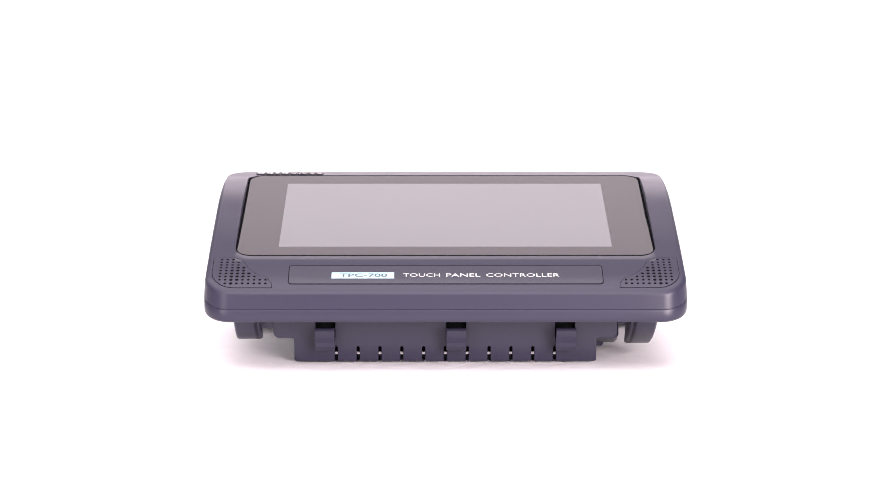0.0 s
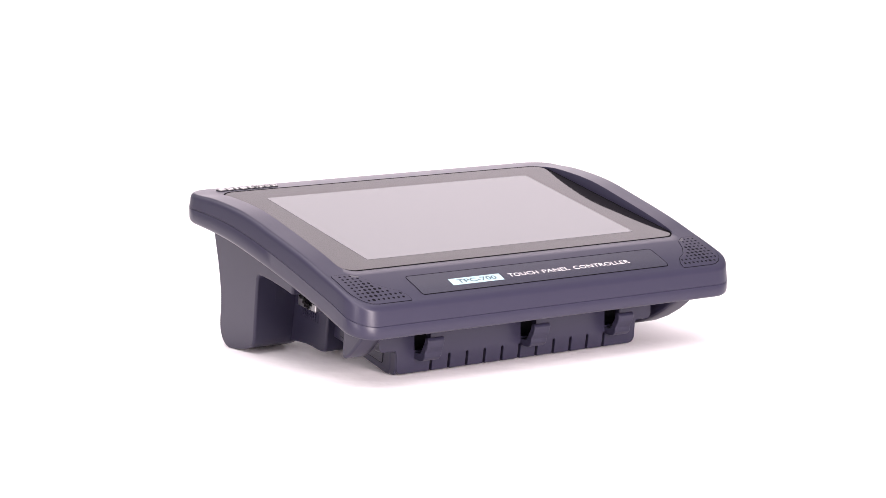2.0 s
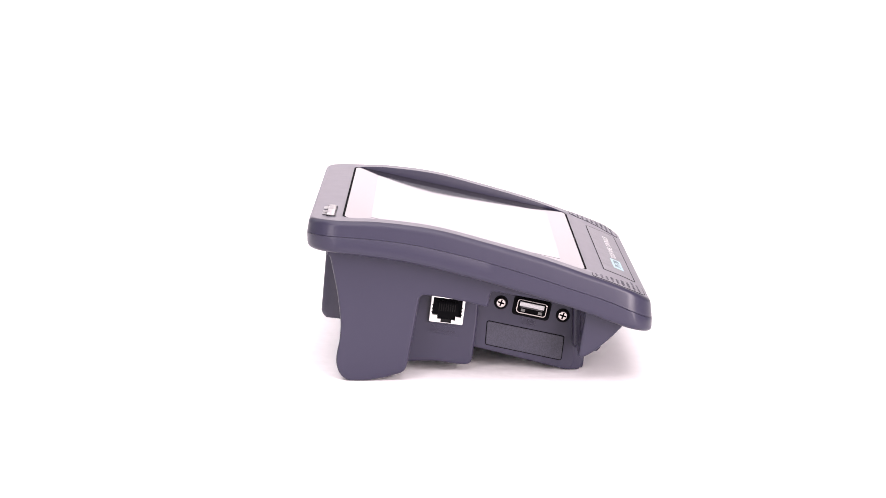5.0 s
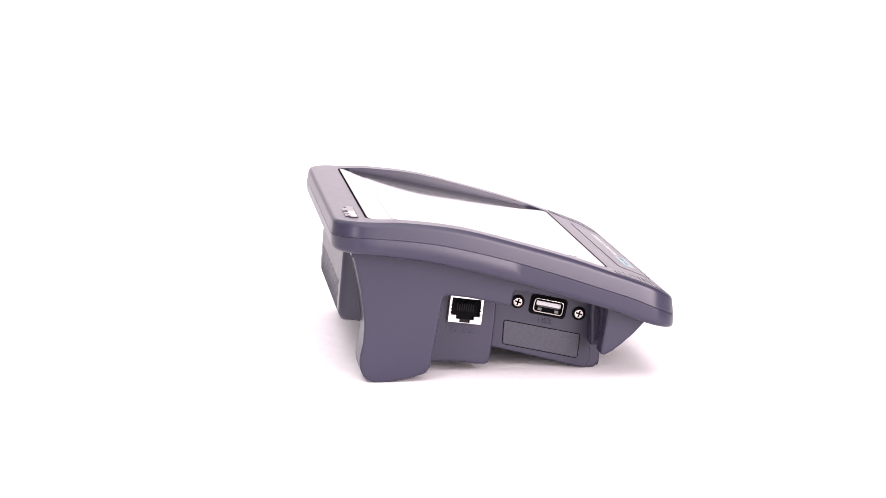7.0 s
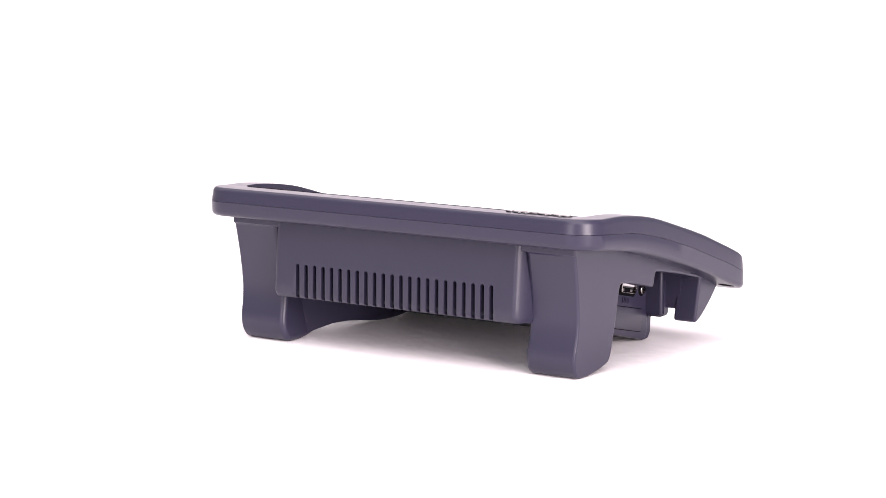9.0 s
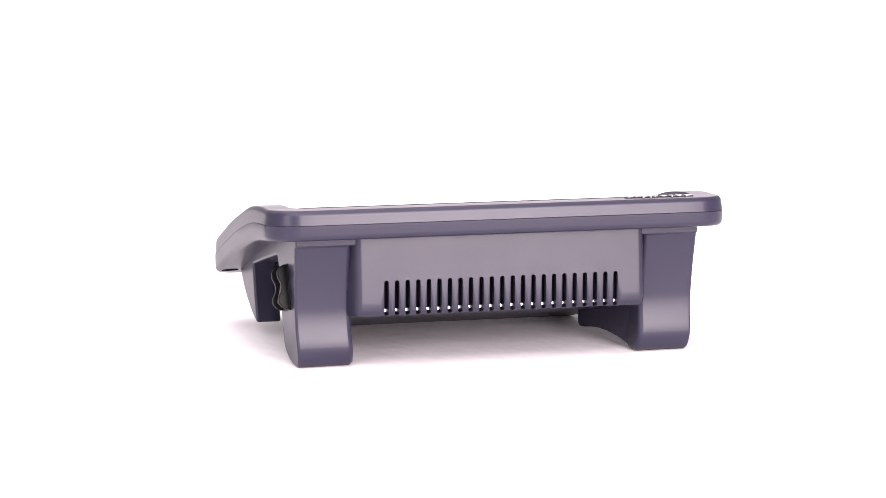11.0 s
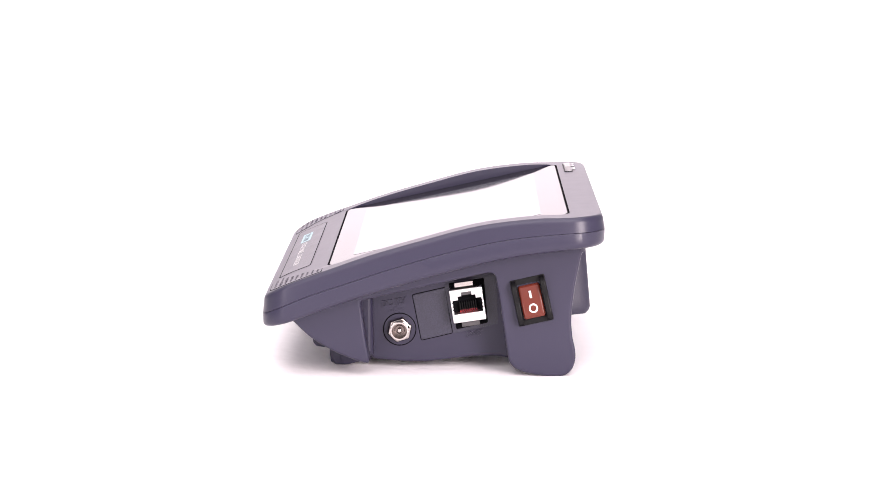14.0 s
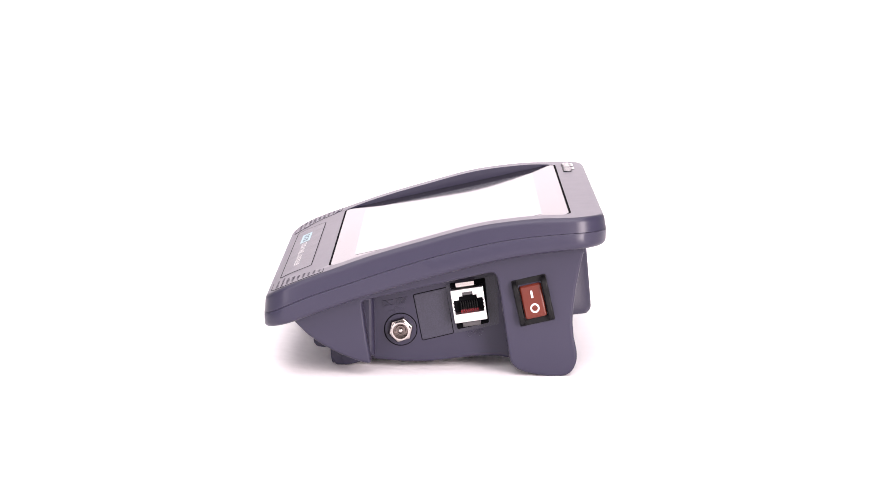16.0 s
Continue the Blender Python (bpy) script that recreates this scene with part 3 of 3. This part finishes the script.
def screw(cy, cz):
    x = -69.8
    bm = bmesh.new()
    cross = [(-0.38, -1.6), (0.38, -1.6), (0.38, -0.38), (1.6, -0.38), (1.6, 0.38), (0.38, 0.38), (0.38, 1.6), (-0.38, 1.6), (-0.38, 0.38), (-1.6, 0.38), (-1.6, -0.38), (-0.38, -0.38)]
    ca, sa = math.cos(0.35), math.sin(0.35)
    cross = ccw([(cy + 0.95 * (u * ca - v * sa), cz + 0.95 * (u * sa + v * ca)) for u, v in cross])
    plate(circle(cy, cz, 2.25, 24), "x", x, x - 1.2, 0.38, holes=[cross], bm=bm)
    plate(circle(cy, cz, 2.0, 24), "x", x - 0.3, x - 1.35, 0.2, holes=[cross], bm=bm)
    s = own(part("screw", bm, NICKEL, ctl, "nickel cross-head screw"))
    # black sheet and flat black disc paint the shade in cross and well
    part("cross_recess_shade", plate(offset(cross, -0.1), "x", x - 0.1, x - 0.25), SHADE_BLACK, s)
    part("screw_well_shade", plate(circle(cy, cz, 3.2, 24), "x", x, x - 0.06), SHADE_BLACK, s)


def ports_right():
    x = 74.0
    # grained blank cover beside the network socket; a black rim paints its groove's shade
    cov = rpoly([(-19.4, 32.6), (-4.7, 36.0), (-1.4, 15.2), (-15.3, 11.9)], 0.6)
    own(part("blank_panel", plate(cov, "x", x, x + 0.3, 0.12), INSET, ctl, "finely grained blank cover panel"))
    own(part("panel_groove_shade", plate(offset(ccw(cov), -0.35), "x", x - 0.05, x + 0.1), SHADE_BLACK, ctl))
    frame_o = rpoly([(-5.0, 37.2), (18.5, 42.2), (19.6, 19.4), (-0.9, 14.9)], 0.8)
    rec = own(part("socket_recess", plate(frame_o, "x", x - 0.05, x + 0.16, 0.05), INSET, ctl))
    # black sheet paints the dark gap round the socket
    part("recess_gap_shade", plate(rpoly([(-3.0, 38.0), (13.0, 40.6), (14.9, 20.0), (0.6, 16.8)], 0.6), "x", x + 0.1, x + 0.3), SHADE_BLACK, rec)
    s, place = rj_socket(ctl, 80.8, 1, 5.7, 29.4, 14.9, 15.2, False, 8.5, 6.9)
    part("latch_tab", plate(rect(-4.8, 8.4, 3.8, 10.8, 0.4), place, -6.5, 0.4, 0.3, steps=3), NICKEL, s)
    part("latch_tab", plate(rect(-4.0, -10.0, 4.2, -7.6, 0.4), place, -6.5, -0.6, 0.2, steps=2), COMB, s)
    lettering("DVIP", 2.8, pose((x + 0.05) * MM, 8.8 * MM, 14.9 * MM, 90, 0, 90) @ pose(0, 0, 0, 0, 0, 10), SHELL, None, depth=0.5, width=7.6, bold=0.03)
    lettering("DC 12V", 3.2, pose((x + 0.05) * MM, -27.7 * MM, 29.4 * MM, 90, 0, 90) @ pose(0, 0, 0, 0, 0, 11), SHELL, None, depth=0.6, width=11.5, bold=0.03)
    bm = bmesh.new()
    for u in (-3.0, -1.6, 1.6, 3.0):
        plate(rect(-27.0 + u - 0.5, 25.6 + u * 0.2, -27.0 + u + 0.5, 26.1 + u * 0.2), "x", x, x + 0.3, bm=bm)
    plate(ccw([(-27 + 1.3 * math.cos(a), 25.9 + 1.3 * math.sin(a)) for a in [math.pi * (0.3 + 1.4 * k / 10) for k in range(11)]]
              + [(-27 + 0.8 * math.cos(a), 25.9 + 0.8 * math.sin(a)) for a in [math.pi * (1.7 - 1.4 * k / 10) for k in range(11)]]), "x", x, x + 0.3, bm=bm)
    own(part("polarity_mark", bm, SHELL, ctl))
    # round power jack with hexagonal nut
    cy, cz = -25.3, 16.8
    j = own(part("power_jack", plate(circle(cy, cz, 7.2, 40), "x", x - 0.05, x + 0.2, 0.15), SHELL, ctl, "round power jack with a nickel hexagonal nut"))
    # flat black ring paints the shade of a round groove
    part("jack_groove_shade", plate(circle(cy, cz, 7.65, 40), "x", x - 0.05, x + 0.06, holes=[ccw(circle(cy, cz, 7.0, 40))]), SHADE_BLACK, j)
    part("hex_nut", plate(rpoly(circle(cy, cz, 6.0, 6, 0.3), 0.5, 2), "x", x + 0.2, x + 2.4, 0.9, holes=[ccw(circle(cy, cz, 3.6, 24))]), NICKEL, j)
    bm = bmesh.new()
    for k in range(7):
        plate(circle(cy, cz, 4.3 if k % 2 == 0 else 3.85, 24), "x", x + 2.3 + 0.5 * k, x + 2.8 + 0.5 * k, 0.15, holes=[ccw(circle(cy, cz, 3.5, 24))], bm=bm, steps=2)
    part("threaded_barrel", bm, NICKEL, j)
    part("jack_cavity", plate(circle(cy, cz, 3.7, 24), "x", x + 0.2, x + 1.6), STEEL, j)
    part("inner_sleeve", plate(circle(cy, cz, 2.3, 24), "x", x + 1.5, x + 2.6, 0.2, holes=[ccw(circle(cy, cz, 1.7, 20))]), STEEL, j)
    part("center_pin", plate(circle(cy, cz, 0.95, 14), "x", x + 1.5, x + 4.2, 0.3), NICKEL, j)


def rocker():
    """Power switch in the leg: black frame with scalloped cheeks and a red-brown rocker."""
    m = pose(95.4 * MM, 34.2 * MM, 34.0 * MM, 12.5, 0, 0)

    def place(u, v, d):
        return (m @ Vector((d * MM, u * MM, v * MM))) / MM
    o = ccw(rect(-7.9, -10.6, 7.9, 10.6, 0.6))
    well = ccw(rect(-5.2, -8.0, 5.2, 8.0, 0.4))
    f = own(part("power_switch", plate(o, place, -0.5, 1.0, 0.4, holes=[well], steps=2), BLACK, ctl, "black power switch with a red-brown rocker"))
    # black sheet paints the dark around the rocker
    part("switch_well_shade", plate(offset(well, -0.2), place, -0.4, 0.1), SHADE_BLACK, f)
    for s in (-1, 1):
        prof = [(v, 0.6) for v in (-10.2, 10.2)]
        hs = [(10.2, 2.4), (9.2, 4.2), (7.2, 5.6), (4.5, 5.5), (2.0, 4.3), (0.0, 4.0), (-2.0, 4.3), (-4.5, 5.5), (-7.2, 5.6), (-9.2, 4.2), (-10.2, 2.4)]
        side = lambda a, b, d: place(d, a, b)
        part("cheek", plate(prof + hs, side, s * 5.5, s * 7.7, 0.5, r0=0.3, steps=2), BLACK, f)
    pr = [(-7.4, 0.2), (7.4, 0.2), (7.4, 1.4), (6.6, 2.2), (3.5, 2.1), (0.0, 2.5), (-3.5, 3.3), (-6.4, 4.2), (-7.4, 3.6)]
    side = lambda a, b, d: place(d, a, b)
    k = part("rocker", plate(pr, side, -5.0, 5.0, 1.1, r0=1.1, steps=5), RED, f, "red-brown rocker marked I and O in white")
    part("on_mark", plate(rect(-0.5, 1.4, 0.5, 4.7), place, 2.0, 2.62), WHITE, k)
    ringo = ccw(circle(0.1, -3.2, 2.05, 24))
    rise = lambda u, v, d: place(u, v, 2.62 - 0.24 * (v + 0.5) + d)
    part("off_mark", plate(ringo, rise, -0.3, 0.12, holes=[ccw(circle(0.1, -3.2, 1.35, 20))]), WHITE, k)


shell()
screen()
front_trim()
speaker(1)
speaker(-1)
badge()
side_panels()
chassis()
hooks()
ports_left()
ports_right()
rocker()
for o in list(scene.objects):
    if o.name.startswith("lettering") and o.parent is None:
        o.parent = ctl
        own(o)


def motions():
    """The turntable: a quarter turn, a pause, then half a turn and a stop."""
    turn = [(0.0, 0.62), (0.1, 0.75), (0.2, 1.5), (0.3, 2.8), (0.4, 4.5), (0.5, 6.36), (1.0, 16.2), (1.5, 26.1), (2.0, 36.1), (2.5, 45.8), (3.0, 55.6), (3.5, 65.4), (4.0, 75.4), (4.5, 85.6),
            (4.7, 89.4), (4.8, 90.3), (5.0, 90.5), (6.6, 90.5), (6.7, 90.6), (6.8, 91.4), (7.0, 96.4), (7.5, 109.0), (8.0, 121.5), (8.5, 133.6), (9.0, 145.9), (9.5, 158.3), (10.0, 170.6), (10.5, 183.0),
            (11.0, 195.3), (11.5, 207.6), (12.0, 219.9), (12.5, 232.3), (13.0, 244.8), (13.5, 257.3), (13.9, 267.2), (14.0, 269.7), (14.1, 270.1), (16.0, 270.1)]
    walk(ctl, [(t, pose(0, 0, 0, 0, 0, a)) for t, a in turn])


motions()
